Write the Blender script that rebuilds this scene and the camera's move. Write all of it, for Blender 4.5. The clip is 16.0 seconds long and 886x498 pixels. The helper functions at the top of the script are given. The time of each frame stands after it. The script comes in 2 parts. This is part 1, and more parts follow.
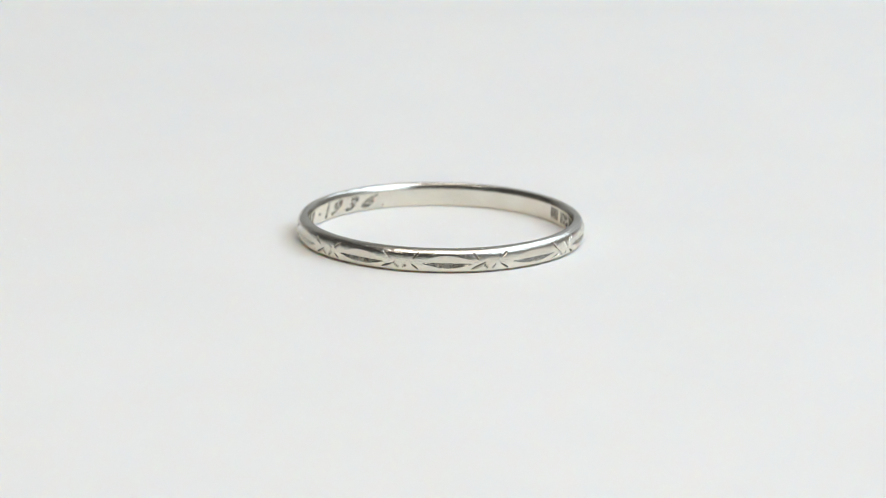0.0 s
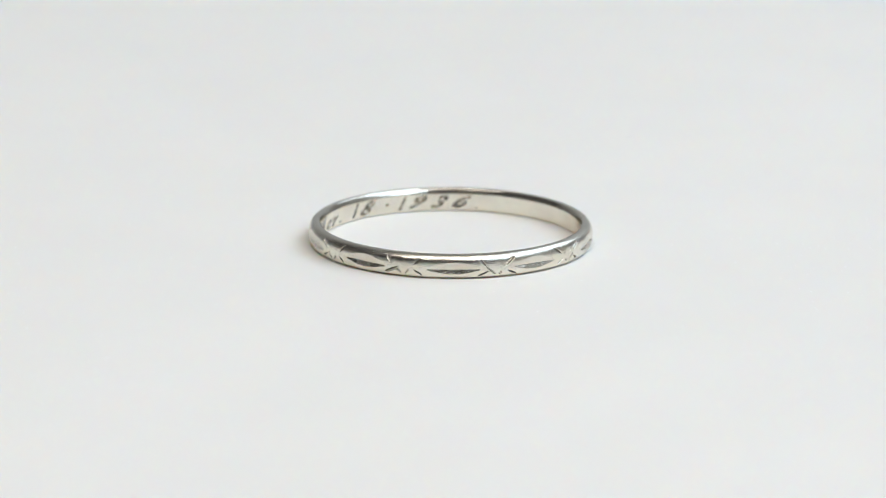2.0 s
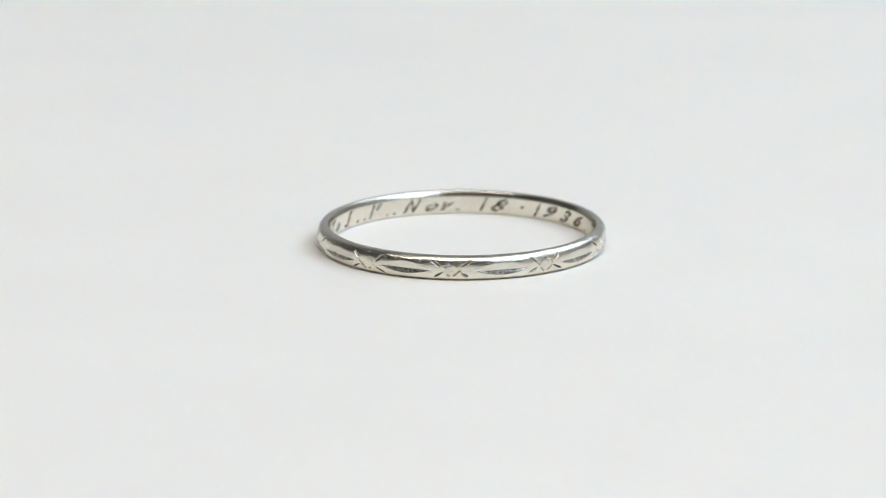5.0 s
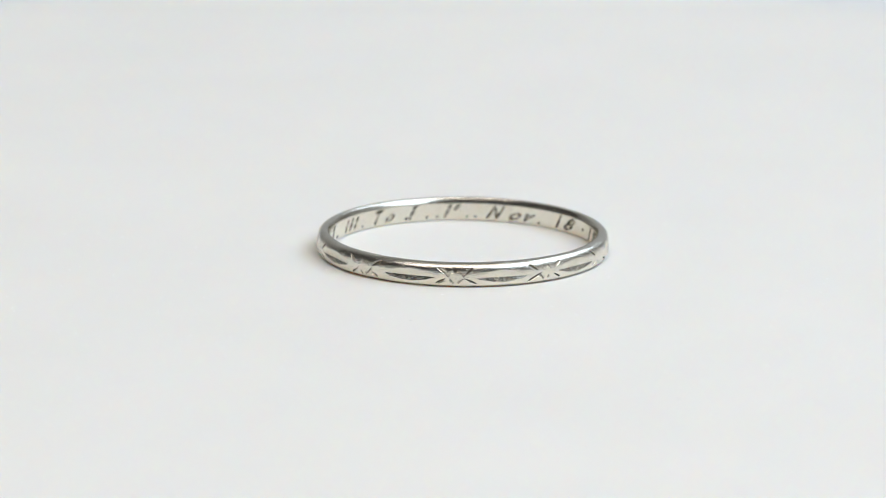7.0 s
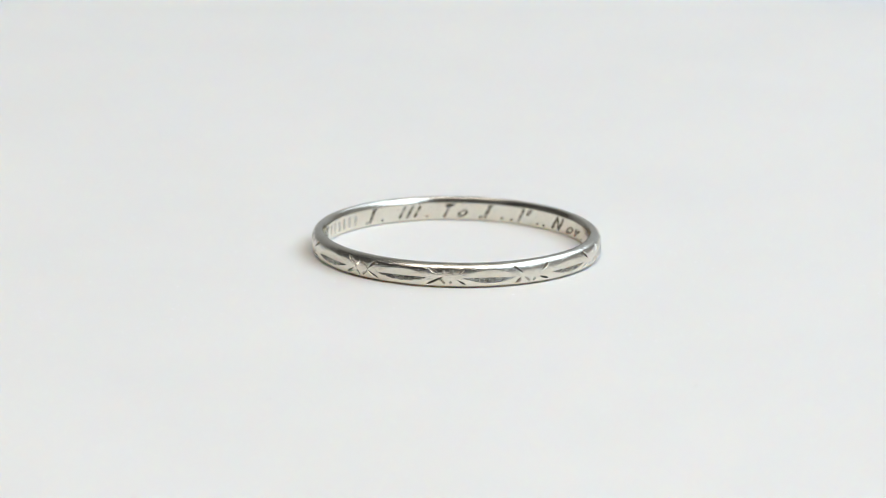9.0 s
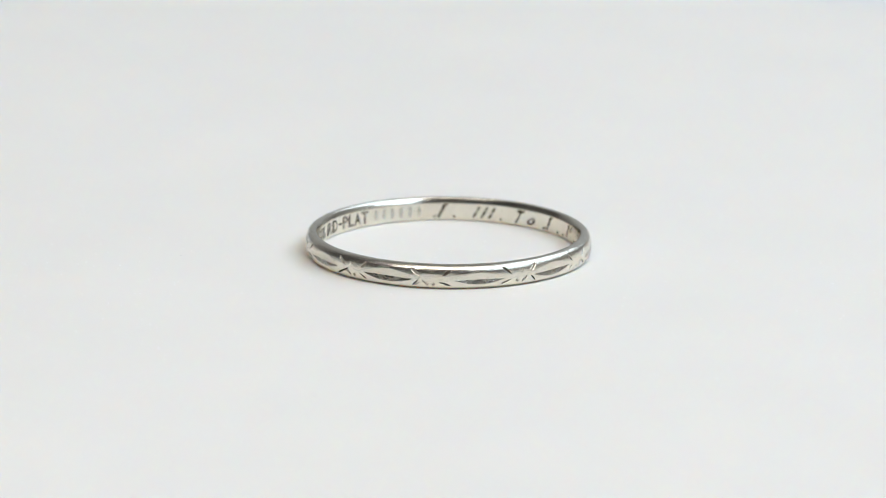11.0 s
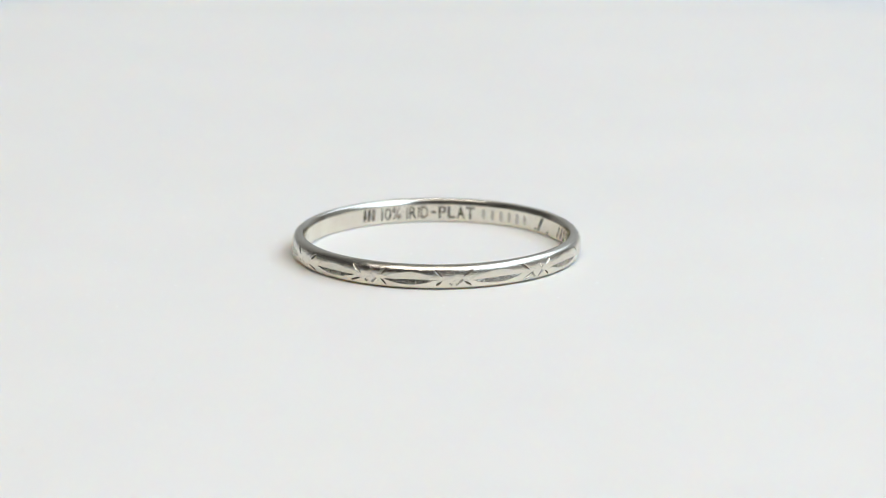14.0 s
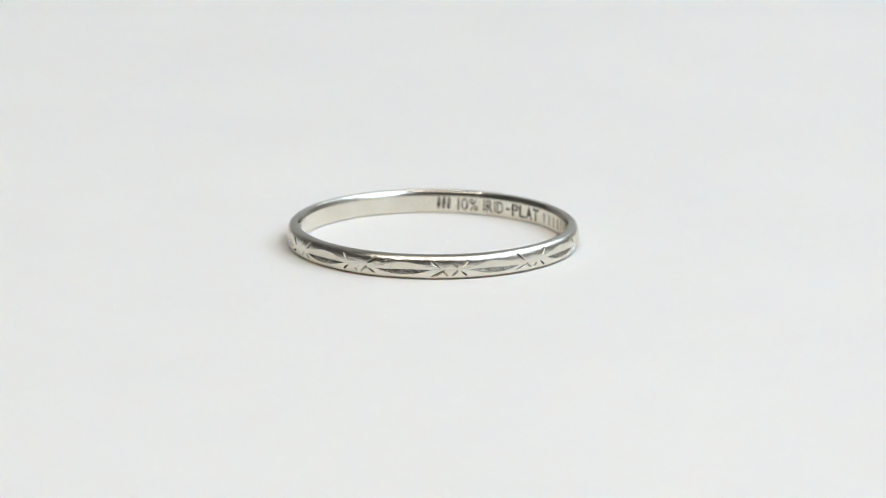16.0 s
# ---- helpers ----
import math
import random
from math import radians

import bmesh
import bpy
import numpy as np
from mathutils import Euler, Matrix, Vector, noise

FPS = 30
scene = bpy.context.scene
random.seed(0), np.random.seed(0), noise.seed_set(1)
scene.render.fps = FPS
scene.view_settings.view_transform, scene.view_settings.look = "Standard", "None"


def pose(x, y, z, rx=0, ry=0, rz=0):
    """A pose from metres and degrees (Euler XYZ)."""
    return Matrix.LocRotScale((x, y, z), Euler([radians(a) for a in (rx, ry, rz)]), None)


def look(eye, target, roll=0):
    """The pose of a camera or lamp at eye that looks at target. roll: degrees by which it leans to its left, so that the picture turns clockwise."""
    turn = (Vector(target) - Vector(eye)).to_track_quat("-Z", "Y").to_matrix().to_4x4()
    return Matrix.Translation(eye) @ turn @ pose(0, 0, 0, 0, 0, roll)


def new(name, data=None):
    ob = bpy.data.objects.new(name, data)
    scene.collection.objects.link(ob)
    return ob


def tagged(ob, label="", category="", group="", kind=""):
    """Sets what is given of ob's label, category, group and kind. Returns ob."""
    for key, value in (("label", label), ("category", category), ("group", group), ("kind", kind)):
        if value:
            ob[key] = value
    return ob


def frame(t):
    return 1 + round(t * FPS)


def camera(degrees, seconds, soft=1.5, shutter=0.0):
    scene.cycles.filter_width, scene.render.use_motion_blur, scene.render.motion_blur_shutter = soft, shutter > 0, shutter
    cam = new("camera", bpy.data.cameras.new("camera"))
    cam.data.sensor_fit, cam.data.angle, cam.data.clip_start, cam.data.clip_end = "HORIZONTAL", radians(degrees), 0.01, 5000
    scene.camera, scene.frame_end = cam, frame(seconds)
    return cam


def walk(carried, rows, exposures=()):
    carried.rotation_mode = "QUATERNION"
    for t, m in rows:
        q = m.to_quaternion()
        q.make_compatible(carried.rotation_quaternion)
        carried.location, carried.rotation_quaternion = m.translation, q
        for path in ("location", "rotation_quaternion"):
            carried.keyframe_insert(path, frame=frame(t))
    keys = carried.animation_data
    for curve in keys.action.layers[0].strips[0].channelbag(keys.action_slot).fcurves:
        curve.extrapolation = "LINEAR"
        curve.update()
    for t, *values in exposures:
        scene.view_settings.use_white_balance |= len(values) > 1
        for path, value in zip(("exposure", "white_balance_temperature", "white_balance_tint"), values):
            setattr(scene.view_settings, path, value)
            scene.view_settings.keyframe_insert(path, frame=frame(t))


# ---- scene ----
# A small engraved ring on a white turntable. 1 mm = MM.
MM = 0.001
AXIS = (0.358, 0.446)  # the turntable's spindle, mm
OFFSET = (-0.457, 0.937)  # the ring's centre from the spindle at no turn, mm
EYE = (0.0, -287.141, 73.624)  # mm
LENS = 7567.087  # focal length in units of the picture's width over 1568


def turned(t):
    """How far the turntable has gone round at t seconds, clockwise from above, in radians."""
    u = (t - 8.0) / 8.0
    return 0.32857 * t + -0.07649 * u**2 + 0.00126 * u**3 + 0.03130 * u**4


def ring_centre(t):
    a = -turned(t)
    return (AXIS[0] + math.cos(a) * OFFSET[0] - math.sin(a) * OFFSET[1], AXIS[1] + math.sin(a) * OFFSET[0] + math.cos(a) * OFFSET[1])


# ---- camera: on a shaky stand, it nods a little ----
cam = camera(2 * math.degrees(math.atan(784 / LENS)), 16.0, soft=0.6)
cam.data.dof.use_dof = True
cam.data.dof.focus_distance = 0.288
cam.data.dof.aperture_fstop = 46.0
NODS = (
    (0.0, -1.1, -11.9),
    (0.5, 0.3, -8.6),
    (1.0, -0.5, -9.2),
    (1.5, 0.7, -2.3),
    (2.0, -0.2, -2.0),
    (2.5, 0.2, -1.7),
    (3.0, -0.4, -3.6),
    (3.5, 0.3, -2.6),
    (4.0, -0.4, -2.6),
    (6.5, -0.4, 0.4),
    (7.0, 0.6, 5.7),
    (7.5, 1.0, 5.3),
    (8.0, 0.5, 5.1),
    (8.5, -0.0, 2.4),
    (9.0, -1.6, 2.3),
    (11.5, 0.7, 2.7),
    (12.0, -0.6, 6.8),
    (12.5, -0.3, 7.2),
    (13.0, 0.1, 6.1),
    (13.5, -0.9, 3.2),
    (14.0, 1.4, 7.1),
    (14.5, -0.7, -3.5),
    (15.0, 1.8, -0.2),
    (15.5, 0.9, -6.0),
    (16.0, -0.4, -5.5),
)


def camera_rows():
    rows = []
    reach = math.hypot(EYE[1], EYE[2])
    e = math.atan2(EYE[2], -EYE[1])
    for t, side, down in NODS:
        lift = reach * down / LENS
        aim = (-reach * side / LENS, lift * math.sin(e), lift * math.cos(e))
        rows.append((t, look([v * MM for v in EYE], [v * MM for v in aim], -0.118 + 0.55)))
    return rows


walk(cam, camera_rows())

# ---- light ----
scene.view_settings.exposure = 0.0
world = bpy.data.worlds.new("room_air")
scene.world = world
world.use_nodes = True
world.node_tree.nodes["Background"].inputs[0].default_value = (0.75, 0.8, 0.85, 1)
world.node_tree.nodes["Background"].inputs[1].default_value = 0.25


def area_lamp(name, eye, target, sx, sy, power, colour):
    data = bpy.data.lights.new(name, "AREA")
    data.shape, data.size, data.size_y, data.energy, data.color = "RECTANGLE", sx, sy, power, colour
    ob = new(name, data)
    ob.matrix_world = look(eye, target)
    return ob


area_lamp("window_light", (0.58, -0.03, 0.66), (0.0, -0.01, 0), 1.5, 0.50, 6.4, (0.785, 0.945, 1.13))
area_lamp("tube_light", (-0.02, -0.62, 1.2), (-0.02, 0, 0), 1.5, 0.17, 10.5, (0.99, 0.937, 0.87))
# wide weak fill from above, added to lift the dark metal; no real fixture
area_lamp("ceiling_fill", (0.3, -0.5, 1.6), (0.3, -0.5, 0), 2.0, 1.6, 4.2, (0.99, 0.952, 0.91))


# ---- materials ----
def material(name, colour, rough, metal=0.0):
    m = bpy.data.materials.new(name)
    m.use_nodes = True
    b = m.node_tree.nodes["Principled BSDF"]
    b.inputs["Base Color"].default_value = (*colour, 1)
    b.inputs["Roughness"].default_value = rough
    b.inputs["Metallic"].default_value = metal
    return m, m.node_tree.nodes, m.node_tree.links, b


def noise_ramp(nodes, links, coord, scale, lo, hi, c0, c1, detail=4.0):
    n = nodes.new("ShaderNodeTexNoise")
    n.inputs["Scale"].default_value, n.inputs["Detail"].default_value = scale, detail
    links.new(coord, n.inputs["Vector"])
    r = nodes.new("ShaderNodeValToRGB")
    r.color_ramp.elements[0].position, r.color_ramp.elements[1].position = lo, hi
    r.color_ramp.elements[0].color, r.color_ramp.elements[1].color = (*c0, 1), (*c1, 1)
    links.new(n.outputs["Fac"], r.inputs["Fac"])
    return n, r


def platinum():
    m, nodes, links, b = material("worn_platinum", (0.66, 0.64, 0.60), 0.2, 1.0)
    coord = nodes.new("ShaderNodeTexCoord").outputs["Object"]
    # tarnish blotches, old dirt in the graver's cuts, ovals' dark reflections put into colour
    _, tint = noise_ramp(nodes, links, coord, 700, 0.35, 0.7, (0.775, 0.73, 0.635), (0.84, 0.808, 0.715))
    dirt_shade = nodes.new("ShaderNodeAttribute")
    dirt_shade.attribute_name = "grime_shade"
    part_dirt_shade = nodes.new("ShaderNodeMath")
    part_dirt_shade.operation = "MULTIPLY"
    part_dirt_shade.inputs[1].default_value = 0.88
    links.new(dirt_shade.outputs["Fac"], part_dirt_shade.inputs[0])
    mix = nodes.new("ShaderNodeMix")
    mix.data_type = "RGBA"
    links.new(part_dirt_shade.outputs[0], mix.inputs["Factor"])
    links.new(tint.outputs["Color"], mix.inputs["A"])
    mix.inputs["B"].default_value = (0.09, 0.075, 0.055, 1)
    links.new(mix.outputs["Result"], b.inputs["Base Color"])
    _, gloss = noise_ramp(nodes, links, coord, 2600, 0.3, 0.75, (0.09,) * 3, (0.20,) * 3)
    dull = nodes.new("ShaderNodeMath")
    dull.operation = "MULTIPLY_ADD"
    dull.inputs[1].default_value = 0.4
    links.new(dirt_shade.outputs["Fac"], dull.inputs[0])
    links.new(gloss.outputs["Color"], dull.inputs[2])
    links.new(dull.outputs[0], b.inputs["Roughness"])
    # fine scratches and pits
    fine = nodes.new("ShaderNodeTexNoise")
    fine.inputs["Scale"].default_value, fine.inputs["Detail"].default_value = 15000, 3
    links.new(coord, fine.inputs["Vector"])
    wide = nodes.new("ShaderNodeTexNoise")
    wide.inputs["Scale"].default_value, wide.inputs["Detail"].default_value = 2200, 2
    links.new(coord, wide.inputs["Vector"])
    lay = nodes.new("ShaderNodeAttribute")
    lay.attribute_name = "lay"
    height = fine.outputs["Fac"]
    for sx, sy, turn, weight in ((1.4, 22.0, 0.06, 0.35), (3.0, 26.0, 0.7, 0.35), (2.0, 24.0, -0.5, 0.35)):
        mapping = nodes.new("ShaderNodeMapping")
        mapping.inputs["Scale"].default_value = (sx, sy, 1.0)
        mapping.inputs["Rotation"].default_value = (0, 0, turn)
        links.new(lay.outputs["Vector"], mapping.inputs["Vector"])
        scratch = nodes.new("ShaderNodeTexNoise")
        scratch.inputs["Scale"].default_value, scratch.inputs["Detail"].default_value = 1.0, 3
        links.new(mapping.outputs["Vector"], scratch.inputs["Vector"])
        more = nodes.new("ShaderNodeMath")
        more.operation = "MULTIPLY_ADD"
        more.inputs[1].default_value = weight
        links.new(scratch.outputs["Fac"], more.inputs[0])
        links.new(height, more.inputs[2])
        height = more.outputs[0]
    # sparse nicks that catch the light
    _, nick = noise_ramp(nodes, links, coord, 8000, 0.59, 0.74, (0.0,) * 3, (1.0,) * 3, 2.0)
    dent = nodes.new("ShaderNodeMath")
    dent.operation = "MULTIPLY_ADD"
    dent.inputs[1].default_value = -0.6
    links.new(nick.outputs["Color"], dent.inputs[0])
    links.new(height, dent.inputs[2])
    height = dent.outputs[0]
    add = nodes.new("ShaderNodeMath")
    add.operation = "MULTIPLY_ADD"
    add.inputs[1].default_value = 2.0
    links.new(wide.outputs["Fac"], add.inputs[0])
    links.new(height, add.inputs[2])
    bump = nodes.new("ShaderNodeBump")
    bump.inputs["Strength"].default_value, bump.inputs["Distance"].default_value = 1.0, 0.000013
    # the outer skin is rubbed, the inside smoother
    rub = nodes.new("ShaderNodeAttribute")
    rub.attribute_name = "rub"
    worn = nodes.new("ShaderNodeMath")
    worn.operation = "MULTIPLY"
    links.new(rub.outputs["Fac"], worn.inputs[0])
    links.new(add.outputs[0], worn.inputs[1])
    links.new(worn.outputs[0], bump.inputs["Height"])
    links.new(bump.outputs["Normal"], b.inputs["Normal"])
    return m


def engraving_fill(name, dark, light, lo, hi):
    m, nodes, links, b = material(name, dark, 0.5, 0.6)
    coord = nodes.new("ShaderNodeTexCoord").outputs["Object"]
    _, r = noise_ramp(nodes, links, coord, 3500, lo, hi, dark, light)
    links.new(r.outputs["Color"], b.inputs["Base Color"])
    return m


def white_surface(name, c0, c1, scale, rough, grain):
    m, nodes, links, b = material(name, c0, rough)
    coord = nodes.new("ShaderNodeTexCoord").outputs["Object"]
    _, r = noise_ramp(nodes, links, coord, scale, 0.3, 0.7, c0, c1)
    links.new(r.outputs["Color"], b.inputs["Base Color"])
    n = nodes.new("ShaderNodeTexNoise")
    n.inputs["Scale"].default_value, n.inputs["Detail"].default_value = grain, 4
    links.new(coord, n.inputs["Vector"])
    bump = nodes.new("ShaderNodeBump")
    bump.inputs["Strength"].default_value, bump.inputs["Distance"].default_value = 0.25, 0.00003
    links.new(n.outputs["Fac"], bump.inputs["Height"])
    links.new(bump.outputs["Normal"], b.inputs["Normal"])
    return m


PLATINUM = platinum()
STAMP = engraving_fill("stamped_patina", (0.10, 0.088, 0.065), (0.48, 0.45, 0.38), 0.40, 0.68)
SCRIPT = engraving_fill("script_patina", (0.11, 0.095, 0.065), (0.62, 0.58, 0.50), 0.40, 0.66)
FAINT = engraving_fill("faint_patina", (0.55, 0.52, 0.46), (0.76, 0.73, 0.66), 0.35, 0.7)
PLATE = white_surface("white_satin_plate", (0.815, 0.797, 0.76), (0.838, 0.818, 0.78), 60, 0.45, 6000)
PLATE.node_tree.nodes["Principled BSDF"].inputs["Specular IOR Level"].default_value = 0.25
_b = PLATE.node_tree.nodes["Principled BSDF"]
_b.inputs["Subsurface Weight"].default_value = 0.4
_b.inputs["Subsurface Radius"].default_value = (1.0, 0.75, 0.5)
_b.inputs["Subsurface Scale"].default_value = 0.0011
CLOTH = white_surface("white_table_paint", (0.78, 0.79, 0.79), (0.82, 0.82, 0.82), 20, 0.5, 900)
# tones of the unseen walls, picked for what the metal mirrors
PALE = white_surface("pale_wall_paint", (0.66, 0.68, 0.70), (0.71, 0.73, 0.75), 2, 0.8, 60)
DARK = white_surface("dark_wall_paint", (0.145, 0.14, 0.13), (0.18, 0.172, 0.162), 2, 0.8, 60)
GREY = white_surface("grey_wall_paint", (0.50, 0.50, 0.495), (0.56, 0.56, 0.55), 2, 0.8, 60)
CEIL = white_surface("white_ceiling_paint", (0.76, 0.76, 0.75), (0.80, 0.80, 0.79), 3, 0.8, 60)
FLECK, _n, _l, _b = material("pearly_fleck", (0.93, 0.93, 0.92), 0.35)
_b.inputs["Specular IOR Level"].default_value = 0.7
LINT, _n, _l, _b = material("dark_lint", (0.25, 0.27, 0.33), 0.8)


# ---- helpers of the build ----
def part(name, me, mat, parent, label="", kind=""):
    me.materials.append(mat)
    ob = new(name, me)
    ob.parent = parent
    return tagged(ob, label, kind=kind)


def mesh_from(name, verts, faces, smooth=True):
    me = bpy.data.meshes.new(name)
    me.from_pydata(verts, [], faces)
    if smooth:
        me.polygons.foreach_set("use_smooth", [True] * len(me.polygons))
    me.update()
    return me


def slab(name, x0, x1, y0, y1, z0, z1, mat, label, category, bevel=0.0, kind="structure"):
    bm = bmesh.new()
    bmesh.ops.create_cube(bm, size=1)
    for v in bm.verts:
        v.co = Vector(((x0 + x1) / 2 + v.co.x * (x1 - x0), (y0 + y1) / 2 + v.co.y * (y1 - y0), (z0 + z1) / 2 + v.co.z * (z1 - z0)))
    if bevel:
        bmesh.ops.bevel(bm, geom=bm.edges[:], offset=bevel, segments=3, affect="EDGES")
    me = bpy.data.meshes.new(name)
    bm.to_mesh(me)
    bm.free()
    me.materials.append(mat)
    return tagged(new(name, me), label, category, kind=kind)


def lathe(profile, n):
    """A closed turned body from (radius, height) pairs; ends on the axis."""
    verts, faces = [], []
    for r, z in profile:
        for k in range(n):
            a = 2 * math.pi * k / n
            verts.append((r * math.cos(a), r * math.sin(a), z))
    for i in range(len(profile) - 1):
        for k in range(n):
            j = (k + 1) % n
            faces.append((i * n + k, i * n + j, (i + 1) * n + j, (i + 1) * n + k))
    faces.append(tuple(range(n))[::-1])
    faces.append(tuple((len(profile) - 1) * n + k for k in range(n)))
    return verts, faces


# ---- room and table: unseen plain walls close the place and shape the ring's reflections ----
TABLE_Z = -0.024
slab("table", -0.7, 0.7, -0.75, 0.49, -0.748, TABLE_Z, CLOTH, "smooth white bench under the turntable", "table", 0.004)
slab("floor", -1.6, 1.6, -1.6, 0.9, -0.80, -0.75, DARK, "plain dark floor below the table", "floor")
slab("wall_north", -1.6, 1.6, 0.90, 1.00, -0.75, 1.65, GREY, "plain grey wall out of view, toned for the ring's reflections", "wall")
slab("wall_south", -1.6, 1.6, -1.7, -1.6, -0.75, 1.65, DARK, "plain matt dark wall out of view, toned for the ring's reflections", "wall")
slab("wall_east", 1.6, 1.7, -1.6, 0.9, -0.75, 1.65, PALE, "plain pale wall out of view, toned for the ring's reflections", "wall")
slab("wall_west", -1.7, -1.6, -1.6, 0.9, -0.75, 1.65, DARK, "plain matt dark wall out of view, toned for the ring's reflections", "wall")
slab("ceiling", -1.7, 1.7, -1.7, 1.0, 1.65, 1.75, CEIL, "plain white painted ceiling", "ceiling")

# ---- turntable ----
PLATE_R = 97.0


def build_turntable():
    foot = tagged(new("turntable"), "round white motorised display turntable with a satin top", "turntable")
    foot.location = (AXIS[0] * MM, AXIS[1] * MM, TABLE_Z)
    h = -TABLE_Z
    v, f = lathe([(0.086, 0.0), (0.088, 0.001), (0.088, h - 0.008), (0.0865, h - 0.0065)], 128)
    part("base", mesh_from("base", v, f, False), CLOTH, foot, "low white drum that holds the motor")
    R = PLATE_R * MM
    v, f = lathe([(R - 0.001, h - 0.006), (R, h - 0.005), (R, h - 0.0012), (R - 0.0004, h - 0.0003), (R - 0.0012, h)], 192)
    plate = part("plate", mesh_from("plate", v, f, False), PLATE, foot, "white satin plate that turns")
    rng = random.Random(5)
    for name, mat, count, s0, s1, kind in (("fleck_dust", FLECK, 5000, 0.014, 0.06, "stuff"), ("lint_dust", LINT, 40, 0.02, 0.045, "stuff")):
        verts, faces = [], []
        for _ in range(count):
            r, a = 90.0 * math.sqrt(rng.random()), rng.uniform(0, 2 * math.pi)
            cx, cy = r * math.cos(a), r * math.sin(a)
            s, t, e = rng.uniform(s0, s1), rng.uniform(0, 3.14), rng.uniform(1.0, 2.6)
            ring = []
            for k in range(5):
                q = t + k * 2 * math.pi / 5
                dx, dy = s * e * math.cos(q), s * math.sin(q)
                ring.append((cx + dx * math.cos(t) - dy * math.sin(t), cy + dx * math.sin(t) + dy * math.cos(t)))
            b0 = len(verts)
            verts += [(x * MM, y * MM, h) for x, y in ring]
            verts.append(((cx + rng.uniform(-s, s) * 0.6) * MM, (cy + rng.uniform(-s, s) * 0.6) * MM, h + s * rng.uniform(0.3, 0.8) * MM))
            faces += [(b0 + k, b0 + (k + 1) % 5, b0 + 5) for k in range(5)]
        part(name, mesh_from(name, verts, faces, False), mat, plate, kind=kind)
    return foot, plate


# ---- ring ----
R_OUT, R_IN, R_TOP, R_FOOT, R_BEVEL, BEVEL, DOME, HEIGHT = 10.0, 9.10, 9.46, 9.54, 9.265, 0.32, 0.78, 1.655
FACE_LO, FACE_HI = 0.14, 1.32
OVALE = (0.01339, 127.841)  # out of round: part of the radius, direction of the long axis in degrees
OVALS = (19.8, 57.2, 92.3, 128.7, 161.4, 197.0, 234.2, 270.0, 306.9, 340.6)
STARS = (38.6, 75.7, 109.5, 145.2, 178.7, 215.6, 251.6, 287.0, 323.9, 359.4)
# short ticks about each star: upper left, upper right, lower left, lower right; and the stars with one long stroke
TICKS = ((5, 5, 3, 4), (2, 3, 4, 2), (0, 0, 4, 2), (0, 2, 2, 4), (0, 0, 2, 5), (0, 4, 4, 4), (0, 0, 4, 3), (0, 0, 3, 3), (0, 4, 6, 2), (4, 3, 2, 5))
LONG = (1, 5, 7)
COLS, FACE_ROWS = 3240, 66


def wrap(d):
    return (d + 180.0) % 360.0 - 180.0


def leaf(a, b, x0, y0, x1, y1, width, deep):
    """A tapered V-shaped graver cut from one point to another."""
    ux, uy = x1 - x0, y1 - y0
    n = math.hypot(ux, uy)
    ux, uy = ux / n, uy / n
    s = ((a - x0) * ux + (b - y0) * uy) / n
    d = np.abs(-(a - x0) * uy + (b - y0) * ux)
    w = width * np.clip(4 * s * (1 - s), 0, 1) ** 0.6 * (0.6 + 0.6 * s)
    return np.where((s > 0) & (s < 1), deep * np.clip(1 - d / np.maximum(w, 1e-6), 0, 1), 0.0)


def soft_noise(deg, z, seed, least=3, most=60):
    rng = np.random.default_rng(seed)
    out = np.zeros_like(z)
    for _ in range(26):
        n = rng.integers(least, most)
        out += np.sin(np.radians(deg) * n + z * rng.uniform(-5, 5) + rng.uniform(0, 6.3)) / n**0.7
    return out


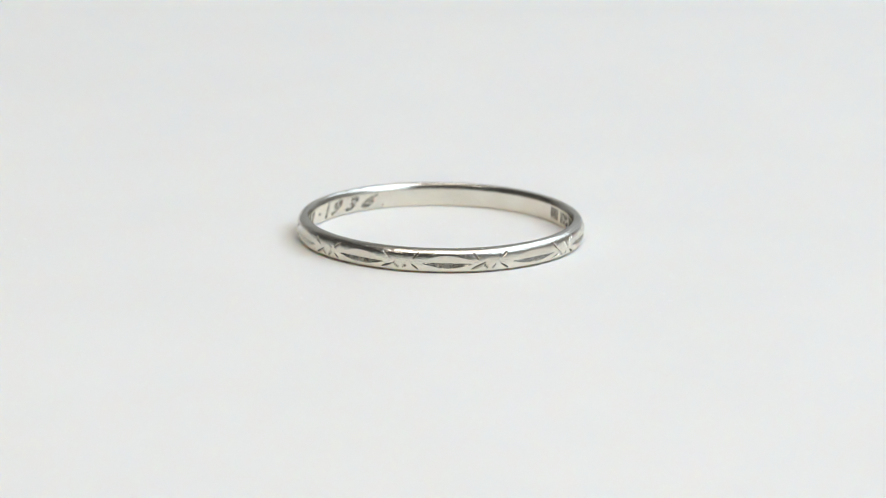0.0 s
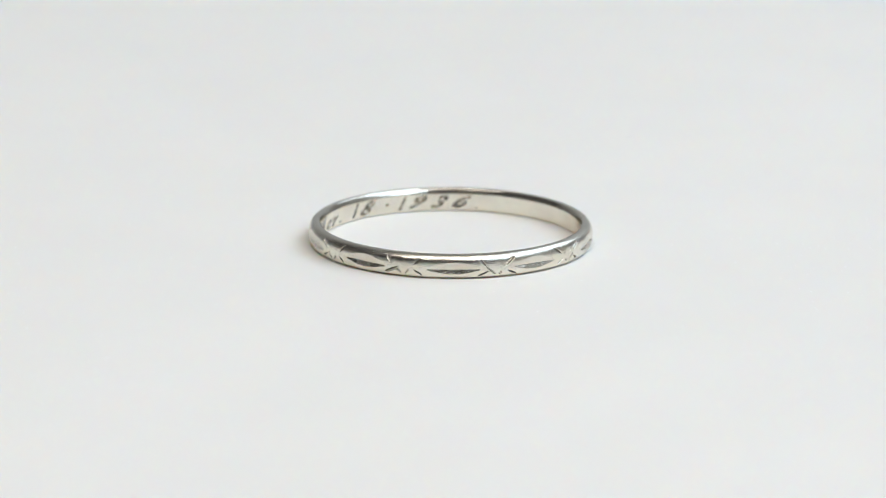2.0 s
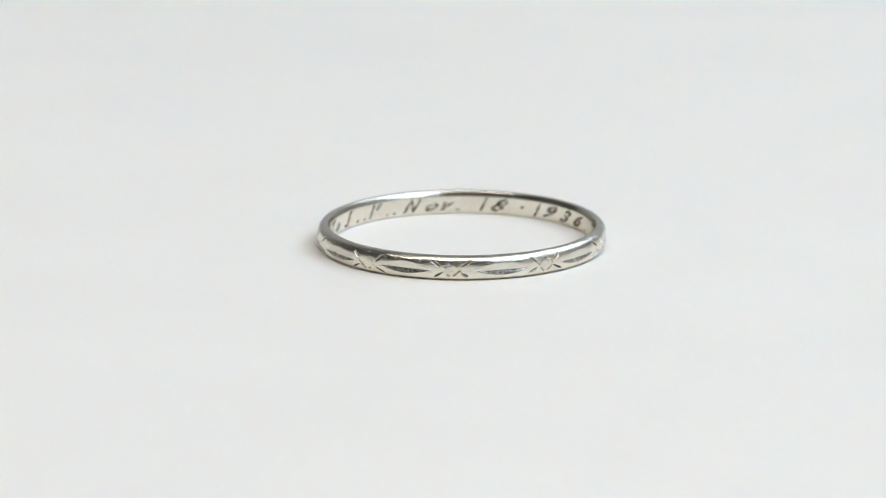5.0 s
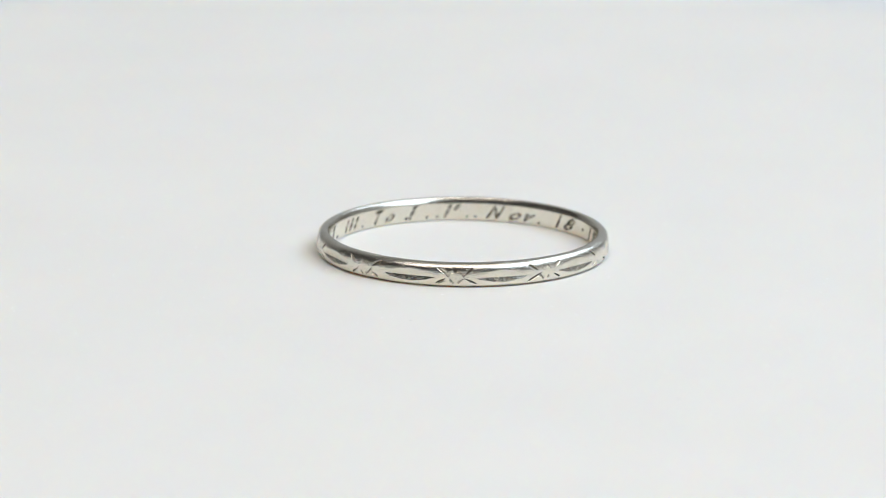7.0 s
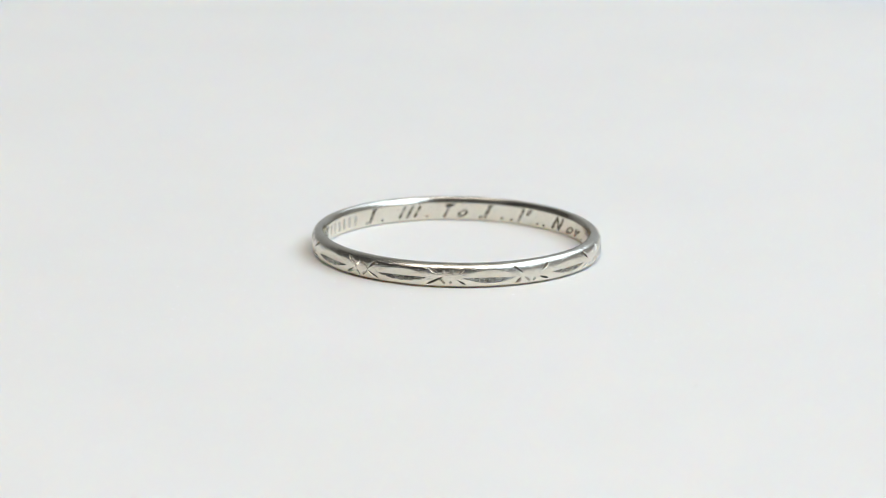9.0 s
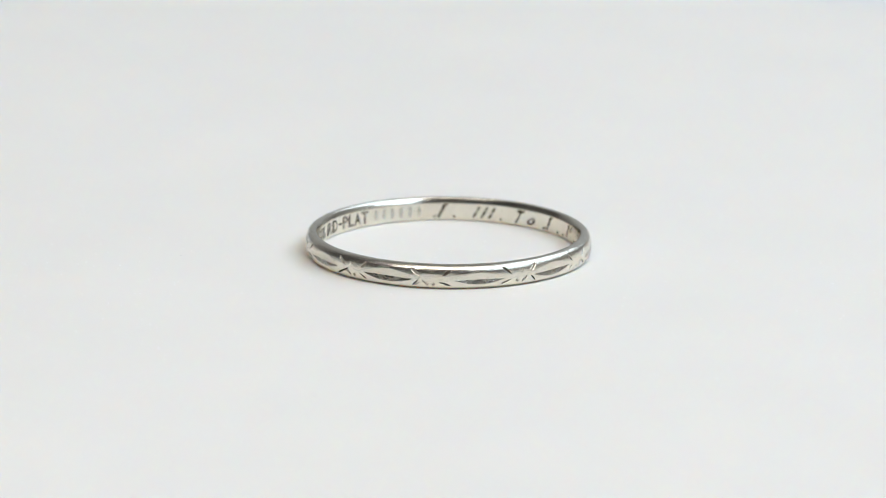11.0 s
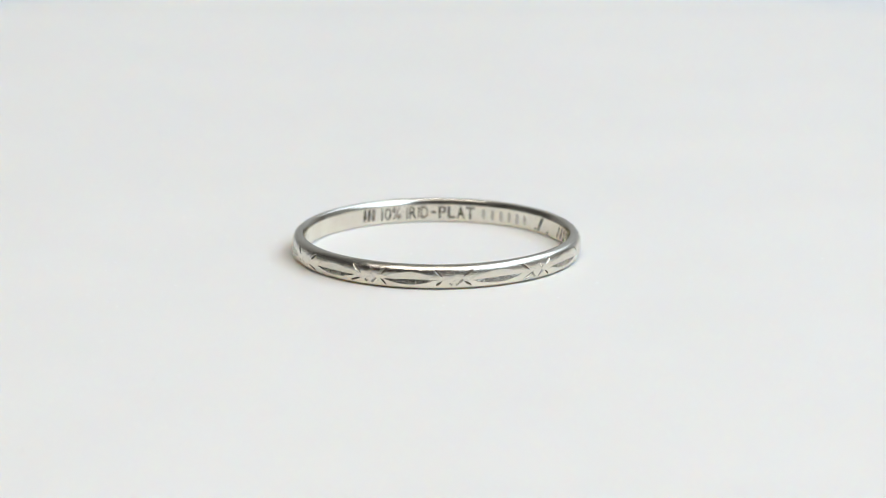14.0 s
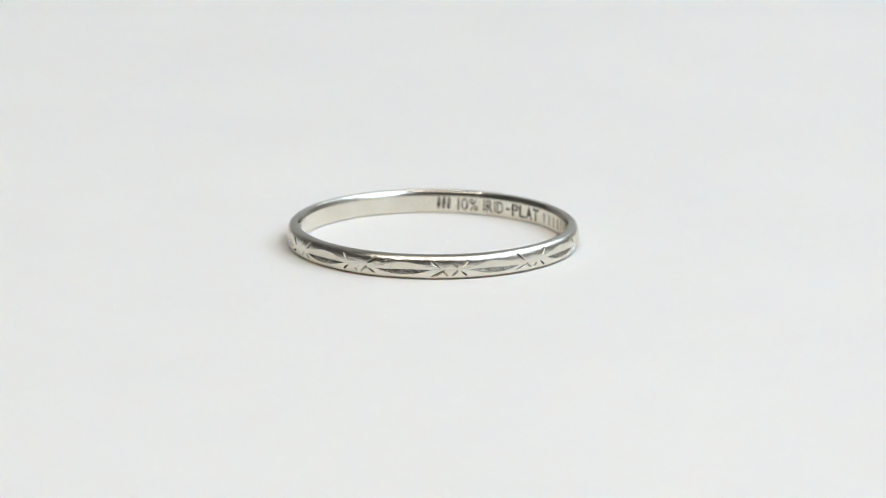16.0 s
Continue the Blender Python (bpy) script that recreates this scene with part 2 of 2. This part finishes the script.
def carving(deg, z):
    """Depth of the chased pattern on the face, mm; deg and z are grids."""
    rng = random.Random(11)
    deep = np.zeros_like(z)
    grime_shade = np.zeros_like(z)
    rough = soft_noise(deg * 7, z * 6, 21) * 0.4
    grain = soft_noise(deg * 2, z * 22, 33) * 0.4
    for c in OVALS:
        a = np.radians(wrap(deg - c)) * R_OUT
        b = z - 0.71 - rng.uniform(-0.03, 0.03) - a * rng.uniform(-0.02, 0.02)
        L, up, low = rng.uniform(1.66, 1.84), rng.uniform(0.50, 0.56), rng.uniform(0.34, 0.40)
        arch = np.clip(1 - (np.abs(a) / L) ** 1.8, 0, 1)
        half = np.where(b > 0, up, low) * arch
        v = np.clip(1 - np.abs(b) / np.maximum(half, 1e-6), 0, 1)
        groove = v**0.92 * rng.uniform(0.11, 0.14) * arch**0.7
        nick = 0.0045 * (grain + 0.6 * rough + 0.4 * np.sin(a * rng.uniform(5, 9) + c)) * np.clip(groove / 0.05, 0, 1) * (b < 0.02)
        deep = np.maximum(deep, groove + nick)
        # groove toned darker, lower side most, as if it mirrors the dark room
        grime_shade = np.maximum(grime_shade, np.clip(groove / 0.03, 0, 1) * np.clip(0.26 + 0.22 * grain, 0.05, 0.7) * np.where(b > 0, 0.45, 1.25))
        # a cut line that bounds the oval
        line = np.exp(-(((np.abs(b) - half - 0.012) / 0.022) ** 2)) * (np.abs(a) < L)
        deep = deep + 0.014 * line * np.clip(0.5 + rough, 0, 1.5)
        grime_shade = np.maximum(grime_shade, 0.35 * line * np.clip(0.5 + rough, 0, 1))
    for star, c in enumerate(STARS):
        a = np.radians(wrap(deg - c)) * R_OUT
        b = z - 0.76 - rng.uniform(-0.03, 0.03)
        j = lambda s: rng.uniform(-s, s)
        for sx in (-1, 1):
            for sy in (-1, 1):
                # a leaf-shaped cut in each corner
                x1, y1 = sx * (0.72 + j(0.14)), sy * (0.16 + j(0.06))
                x0, y0 = sx * (1.30 + j(0.15)), sy * (0.50 + j(0.05) + (0.12 if sy > 0 else 0))
                if star in LONG and sx < 0 and sy < 0:  # one that runs on to the middle
                    x1, y1 = sx * 0.28, -sy * 0.02
                wide = rng.uniform(0.075, 0.105) * (1.2 if sy > 0 else 1.0)
                cut = leaf(a, b, x1, y1, x0, y0, wide, rng.uniform(0.09, 0.13))
                deep = np.maximum(deep, cut)
                grime_shade = np.maximum(grime_shade, np.clip(cut / 0.05, 0, 1) * rng.uniform(0.6, 1.0))
                if rng.random() < 0.25:  # a second, finer stroke beside it
                    cut = leaf(a, b, x1 * 0.9, y1 + sy * 0.13, x0 * 0.9, y0 + sy * 0.05, 0.03, 0.05)
                    deep = np.maximum(deep, cut)
                    grime_shade = np.maximum(grime_shade, np.clip(cut / 0.04, 0, 1) * 0.6)
                # a row of short ticks along each edge of the diamond in the middle
                n = TICKS[star][(2 if sy < 0 else 0) + (1 if sx > 0 else 0)]
                for k in range(n):
                    px, py = sx * (0.17 + 0.10 * k + j(0.015)), sy * (0.40 - 0.085 * k + j(0.02))
                    dx, dy = sx * (0.055 + j(0.015)), sy * (0.085 + j(0.02))
                    cut = leaf(a, b, px - dx, py - dy, px + dx, py + dy, 0.042, 0.075)
                    deep = np.maximum(deep, cut)
                    grime_shade = np.maximum(grime_shade, np.clip(cut / 0.03, 0, 1) * (0.95 if sy < 0 else 0.5))
    return deep, grime_shade


def ring_profile():
    """Half-round section from the face's foot up, over the top, down the inside and along the bottom: (r, z), and the rows of the face."""
    pts = []
    for i in range(FACE_ROWS + 1):  # domed face
        z = FACE_LO + (FACE_HI - FACE_LO) * i / FACE_ROWS
        q = (z - DOME) / (HEIGHT - DOME) if z > DOME else (DOME - z) / DOME
        edge, power = (R_TOP, 2.6) if z > DOME else (R_FOOT, 3.4)
        pts.append((edge + (R_OUT - edge) * math.sqrt(1 - q**power), z))
    a0 = math.asin(((FACE_HI - DOME) / (HEIGHT - DOME)) ** 1.3)
    for i in range(1, 17):  # shoulder up to the top
        a = a0 + (math.pi / 2 - a0) * i / 16
        pts.append((R_TOP + (R_OUT - R_TOP) * math.cos(a), DOME + (HEIGHT - DOME) * math.sin(a) ** (2 / 2.6)))
    for i in range(1, 7):  # the narrow flat top
        u = i / 6
        pts.append((R_TOP - (R_TOP - R_BEVEL) * u, HEIGHT - 0.035 * u**3))
    for i in range(1, 11):  # steep worn bevel down to the inner wall
        u = i / 10
        pts.append((R_BEVEL - (R_BEVEL - R_IN) * u, HEIGHT - 0.035 - BEVEL * (0.82 * u + 0.18 * u * u)))
    for i in range(1, 13):
        pts.append((R_IN, HEIGHT - 0.035 - BEVEL - (HEIGHT - 0.035 - BEVEL - 0.2) * i / 12))
    for i in range(1, 6):
        a = math.pi / 2 * i / 5
        pts.append((R_IN + 0.18 * (1 - math.cos(a)), 0.2 * (1 - math.sin(a))))
    a0 = math.asin(((DOME - FACE_LO) / DOME) ** 1.7)
    for i in range(0, 9):  # lower shoulder, up to the face's foot
        a = math.pi / 2 + (a0 - math.pi / 2) * i / 8
        pts.append((R_FOOT + (R_OUT - R_FOOT) * math.cos(a), 0.001 + DOME - DOME * math.sin(a) ** (2 / 3.4)))
    return np.array(pts[:-1])


def build_ring():
    ring = tagged(new("ring"), "slim worn platinum band ring with chased marquise pattern", "ring")
    prof = ring_profile()
    rows = len(prof)
    deg = np.arange(COLS) * 360.0 / COLS
    D, Z = np.meshgrid(deg, prof[:, 1], indexing="ij")
    R = np.repeat(prof[None, :, 0], COLS, 0)
    shoulder = np.zeros(rows)
    shoulder[: FACE_ROWS + 9] = 1.0
    shoulder[FACE_ROWS + 1 : FACE_ROWS + 9] = np.linspace(1, 0, 8)
    cut, G = carving(D, Z)
    G = G * shoulder[None, :]
    R = R - cut * shoulder[None, :]
    worn = soft_noise(D, Z, 3)
    R = R + 0.0035 * worn
    # fine pits and rubs on the outer skin
    skin = np.zeros(rows)
    skin[: FACE_ROWS + 17] = 1.0
    pits = soft_noise(D, Z * 5, 41, 120, 420) * soft_noise(D, Z * 4, 47, 20, 160)
    R = R + 0.03 * pits * skin[None, :]
    skin = np.clip(np.convolve(skin, np.ones(5) / 5, "same"), 0, 1)
    skin[:FACE_ROWS] = 1.0
    K = np.repeat((0.35 + 0.65 * skin)[None, :], COLS, 0)
    Zs = Z + 0.004 * soft_noise(D, Z * 0, 8) * np.clip((Z - 0.9) / 0.6, 0, 1)
    R = R * (1 + OVALE[0] * np.cos(2 * np.radians(D - OVALE[1])))
    P = np.stack([R * np.cos(np.radians(D)), R * np.sin(np.radians(D)), Zs], -1) * MM
    du = np.roll(P, -1, 0) - np.roll(P, 1, 0)
    dv = np.roll(P, -1, 1) - np.roll(P, 1, 1)
    N = np.cross(du, dv)
    N /= np.linalg.norm(N, axis=-1, keepdims=True)

    def patch(name, cols, r0, r1, closed, label=""):
        """The skin over the given columns and rows, with normals that run on into its neighbours."""
        cols = np.asarray(cols)
        rr = np.arange(r0, r1 + 1) % rows
        V = P[cols][:, rr].reshape(-1, 3)
        NV = N[cols][:, rr].reshape(-1, 3)
        GV = G[cols][:, rr].ravel()
        KV = K[cols][:, rr].ravel()
        nc, nr = len(cols), len(rr)
        i = np.arange(nc if closed else nc - 1)[:, None]
        j = np.arange(nr - 1)[None, :]
        k = (i + 1) % nc
        q = np.stack([i * nr + j, k * nr + j, k * nr + j + 1, i * nr + j + 1], -1).reshape(-1, 4)
        me = bpy.data.meshes.new(name)
        me.vertices.add(len(V))
        me.vertices.foreach_set("co", V.ravel())
        me.loops.add(q.size)
        me.loops.foreach_set("vertex_index", q.ravel())
        me.polygons.add(len(q))
        me.polygons.foreach_set("loop_start", np.arange(len(q)) * 4)
        me.update(calc_edges=True)
        me.polygons.foreach_set("use_smooth", [True] * len(q))
        me.attributes.new("grime_shade", "FLOAT", "POINT").data.foreach_set("value", GV.astype(np.float32))
        me.attributes.new("rub", "FLOAT", "POINT").data.foreach_set("value", KV.astype(np.float32))
        LV = np.stack([np.radians(deg[cols])[:, None] * R_OUT + 0 * prof[rr][None, :, 1], np.repeat(prof[rr][None, :, 1], nc, 0), 0 * GV.reshape(nc, nr)], -1)
        me.attributes.new("lay", "FLOAT_VECTOR", "POINT").data.foreach_set("vector", LV.astype(np.float32).ravel())
        me.normals_split_custom_set_from_vertices(NV.tolist())
        return part(name, me, PLATINUM, ring, label)

    patch("shank", range(COLS), FACE_ROWS, rows, True, "polished inner band and rounded rims")
    cuts = sorted([(c, "oval") for c in OVALS] + [(c, "star") for c in STARS])
    edge = []
    for n, (c, kind) in enumerate(cuts):
        nxt = cuts[(n + 1) % len(cuts)][0] + (360 if n + 1 == len(cuts) else 0)
        w = 0.62 if kind == "oval" else 0.38
        edge.append(int(round((c + (nxt - c) * w) * COLS / 360)))
    for n, (c, kind) in enumerate(cuts):
        a, b = edge[n - 1] - (COLS if n == 0 else 0), edge[n]
        cols = np.arange(a, b + 1) % COLS
        if kind == "oval":
            patch("marquise_panel", cols, 0, FACE_ROWS, False, "chased pointed-oval cut")
        else:
            patch("star_panel", cols, 0, FACE_ROWS, False, "engraved cross with short ticks")

    # ---- writing inside the band ----
    def inside(deg0, x, z, lift):
        """Place on the inner wall: x mm along the line of writing from deg0, z mm up."""
        d = deg0 - math.degrees(x / R_IN)
        r = (R_IN - lift) * (1 + OVALE[0] * math.cos(2 * math.radians(d - OVALE[1])))
        return (r * math.cos(math.radians(d)) * MM, r * math.sin(math.radians(d)) * MM, z * MM)

    def letter(name, ch, deg0, deg1, z0, z1, shear, mat, weight):
        cu = bpy.data.curves.new(name, "FONT")
        cu.body, cu.shear, cu.size, cu.resolution_u, cu.offset = ch, shear, 1.0, 3, weight
        tmp = new(name, cu)
        bpy.context.view_layer.update()
        me = bpy.data.meshes.new_from_object(tmp.evaluated_get(bpy.context.evaluated_depsgraph_get()))
        bpy.data.objects.remove(tmp)
        bm = bmesh.new()
        bm.from_mesh(me)
        bmesh.ops.triangulate(bm, faces=bm.faces[:])
        lo = [min(v.co[k] for v in bm.verts) for k in (0, 1)]
        hi = [max(v.co[k] for v in bm.verts) for k in (0, 1)]
        wide = math.radians(deg0 - deg1) * R_IN
        top = bmesh.ops.extrude_face_region(bm, geom=bm.faces[:])
        for g in top["geom"]:
            if isinstance(g, bmesh.types.BMVert):
                g.co.z += 1.0
        for v in bm.verts:
            x = (v.co.x - lo[0]) / max(hi[0] - lo[0], 1e-6) * wide
            z = z0 + (v.co.y - lo[1]) / max(hi[1] - lo[1], 1e-6) * (z1 - z0)
            v.co = inside(deg0, x, z, 0.016 if v.co.z > 0.5 else -0.02)
        bmesh.ops.recalc_face_normals(bm, faces=bm.faces[:])
        me2 = bpy.data.meshes.new(name)
        bm.to_mesh(me2)
        bm.free()
        return part(name, me2, mat, ring)

    def bar(name, deg0, deg1, z0, z1, lean, width, mat):
        """A plain slanted stroke, thicker in its middle."""
        bm = bmesh.new()
        rows_ = []
        for i in range(6):
            s = i / 5
            z = z0 + (z1 - z0) * s
            w = width * (0.45 + 0.55 * math.sin(math.pi * (0.15 + 0.7 * s)))
            x = math.radians(deg0 - deg1) * R_IN * 0.5 + lean * (s - 0.5)
            rows_.append([bm.verts.new(inside(deg0, x + sx * w, z, lift)) for sx, lift in ((-0.5, -0.02), (-0.5, 0.016), (0.5, 0.016), (0.5, -0.02))])
        for a, b in zip(rows_, rows_[1:]):
            for k in range(4):
                bm.faces.new((a[k], a[(k + 1) % 4], b[(k + 1) % 4], b[k]))
        bm.faces.new(rows_[0])
        bm.faces.new(rows_[-1][::-1])
        bmesh.ops.recalc_face_normals(bm, faces=bm.faces[:])
        me = bpy.data.meshes.new(name)
        bm.to_mesh(me)
        bm.free()
        return part(name, me, mat, ring)

    def word(name, text, deg0, deg1, z0, z1, shear, mat, weight=0.0, small=0.62):
        widths = {"1": 0.5, "I": 0.4, ".": 0.3, "-": 0.6, "N": 1.5, "%": 1.2, "T": 1.1}
        total = sum(widths.get(c, 1.0) for c in text)
        at = deg0
        for c in text:
            w = (deg0 - deg1) * widths.get(c, 1.0) / total
            top = z0 + (z1 - z0) * (small if c.islower() else 1.0)
            a, b = z0, top
            if c == ".":
                a, b = z0, z0 + 0.16
            if c == "-":
                a, b = z0 + 0.4 * (z1 - z0), z0 + 0.57 * (z1 - z0)
            gap = 0.3 if c in "1I" and not shear else 0.06
            letter(name, c, at - gap * w, at - (1 - gap) * w, a, b, shear, mat, weight)
            at -= w

    lo, hi = 0.28, 1.17
    # maker's stamp: a plain framed shape
    for k in range(3):
        bar("stamp_bar", 27.3 - 2.3 * k, 25.3 - 2.3 * k, lo + 0.05, hi, 0.05, 0.27, STAMP)
    word("stamped_letter", "10%", 18.3, 7.9, lo, hi, 0.0, STAMP, 0.012)
    word("stamped_letter", "IRID", 6.0, 355.4 - 360, lo, hi, 0.0, STAMP, 0.012)
    word("stamped_letter", "-", 354.4 - 360, 351.9 - 360, lo, hi, 0.0, STAMP, 0.02)
    word("stamped_letter", "PLAT", 351.3 - 360, 334.4 - 360, lo, hi, 0.0, STAMP, 0.025)
    for k in range(6):
        bar("worn_number_bar", 332.2 - 4.2 * k, 328.8 - 4.2 * k, lo + 0.05, hi - 0.08, 0.0, 0.26, FAINT)
    slo, shi = 0.22, 1.21
    for d in (299.5, 245.0):  # slanted capitals, left as plain strokes
        bar("script_bar", d + 2, d - 2, slo, shi, 0.46, 0.27, SCRIPT)
        bar("script_bar", d + 1.0, d - 4.2, shi - 0.15, shi, 0.3, 0.34, SCRIPT)
        bar("script_bar", d + 4.2, d + 2.0, slo, slo + 0.2, 0.1, 0.24, SCRIPT)
    for d in (284.0, 280.3, 276.8):
        bar("script_bar", d + 2, d - 2, slo + 0.05, shi - 0.1, 0.46, 0.22, SCRIPT)
    bar("script_bar", 230.5, 226.5, slo, shi, 0.48, 0.27, SCRIPT)
    bar("script_bar", 226.8, 221.5, shi - 0.45, shi, 0.30, 0.36, SCRIPT)
    for d in (294.0, 272.5, 248.0, 238.2, 233.5, 219.8, 215.8):
        bar("script_dot", d + 0.6, d - 0.6, slo, slo + 0.18, 0.03, 0.19, SCRIPT)
    word("script_letter", "To", 265.8, 253.4, slo, shi, 0.7, SCRIPT, 0.035)
    word("script_letter", "Nov.", 212.0, 184.0, slo, shi, 0.7, SCRIPT, 0.036)
    word("script_letter", "18", 176.0, 161.0, slo, shi, 0.7, SCRIPT, 0.042)
    bar("script_dot", 156.3, 154.3, 0.62, 0.80, 0.02, 0.26, SCRIPT)
    word("script_letter", "1936", 150.0, 116.0, slo, shi, 0.7, SCRIPT, 0.044)
    bar("script_dot", 114.8, 113.6, slo, slo + 0.16, 0.03, 0.13, SCRIPT)
    return ring


foot, plate = build_turntable()
ring = build_ring()


def motions():
    """The plate turns clockwise at a steady pace and carries the ring, which lies off its middle."""
    times = [0.5 * k for k in range(33)]
    walk(plate, [(t, pose(0, 0, 0, 0, 0, -math.degrees(turned(t)))) for t in times])
    walk(ring, [(t, pose(ring_centre(t)[0] * MM, ring_centre(t)[1] * MM, 0, 0, 0, -math.degrees(turned(t)))) for t in times])


motions()
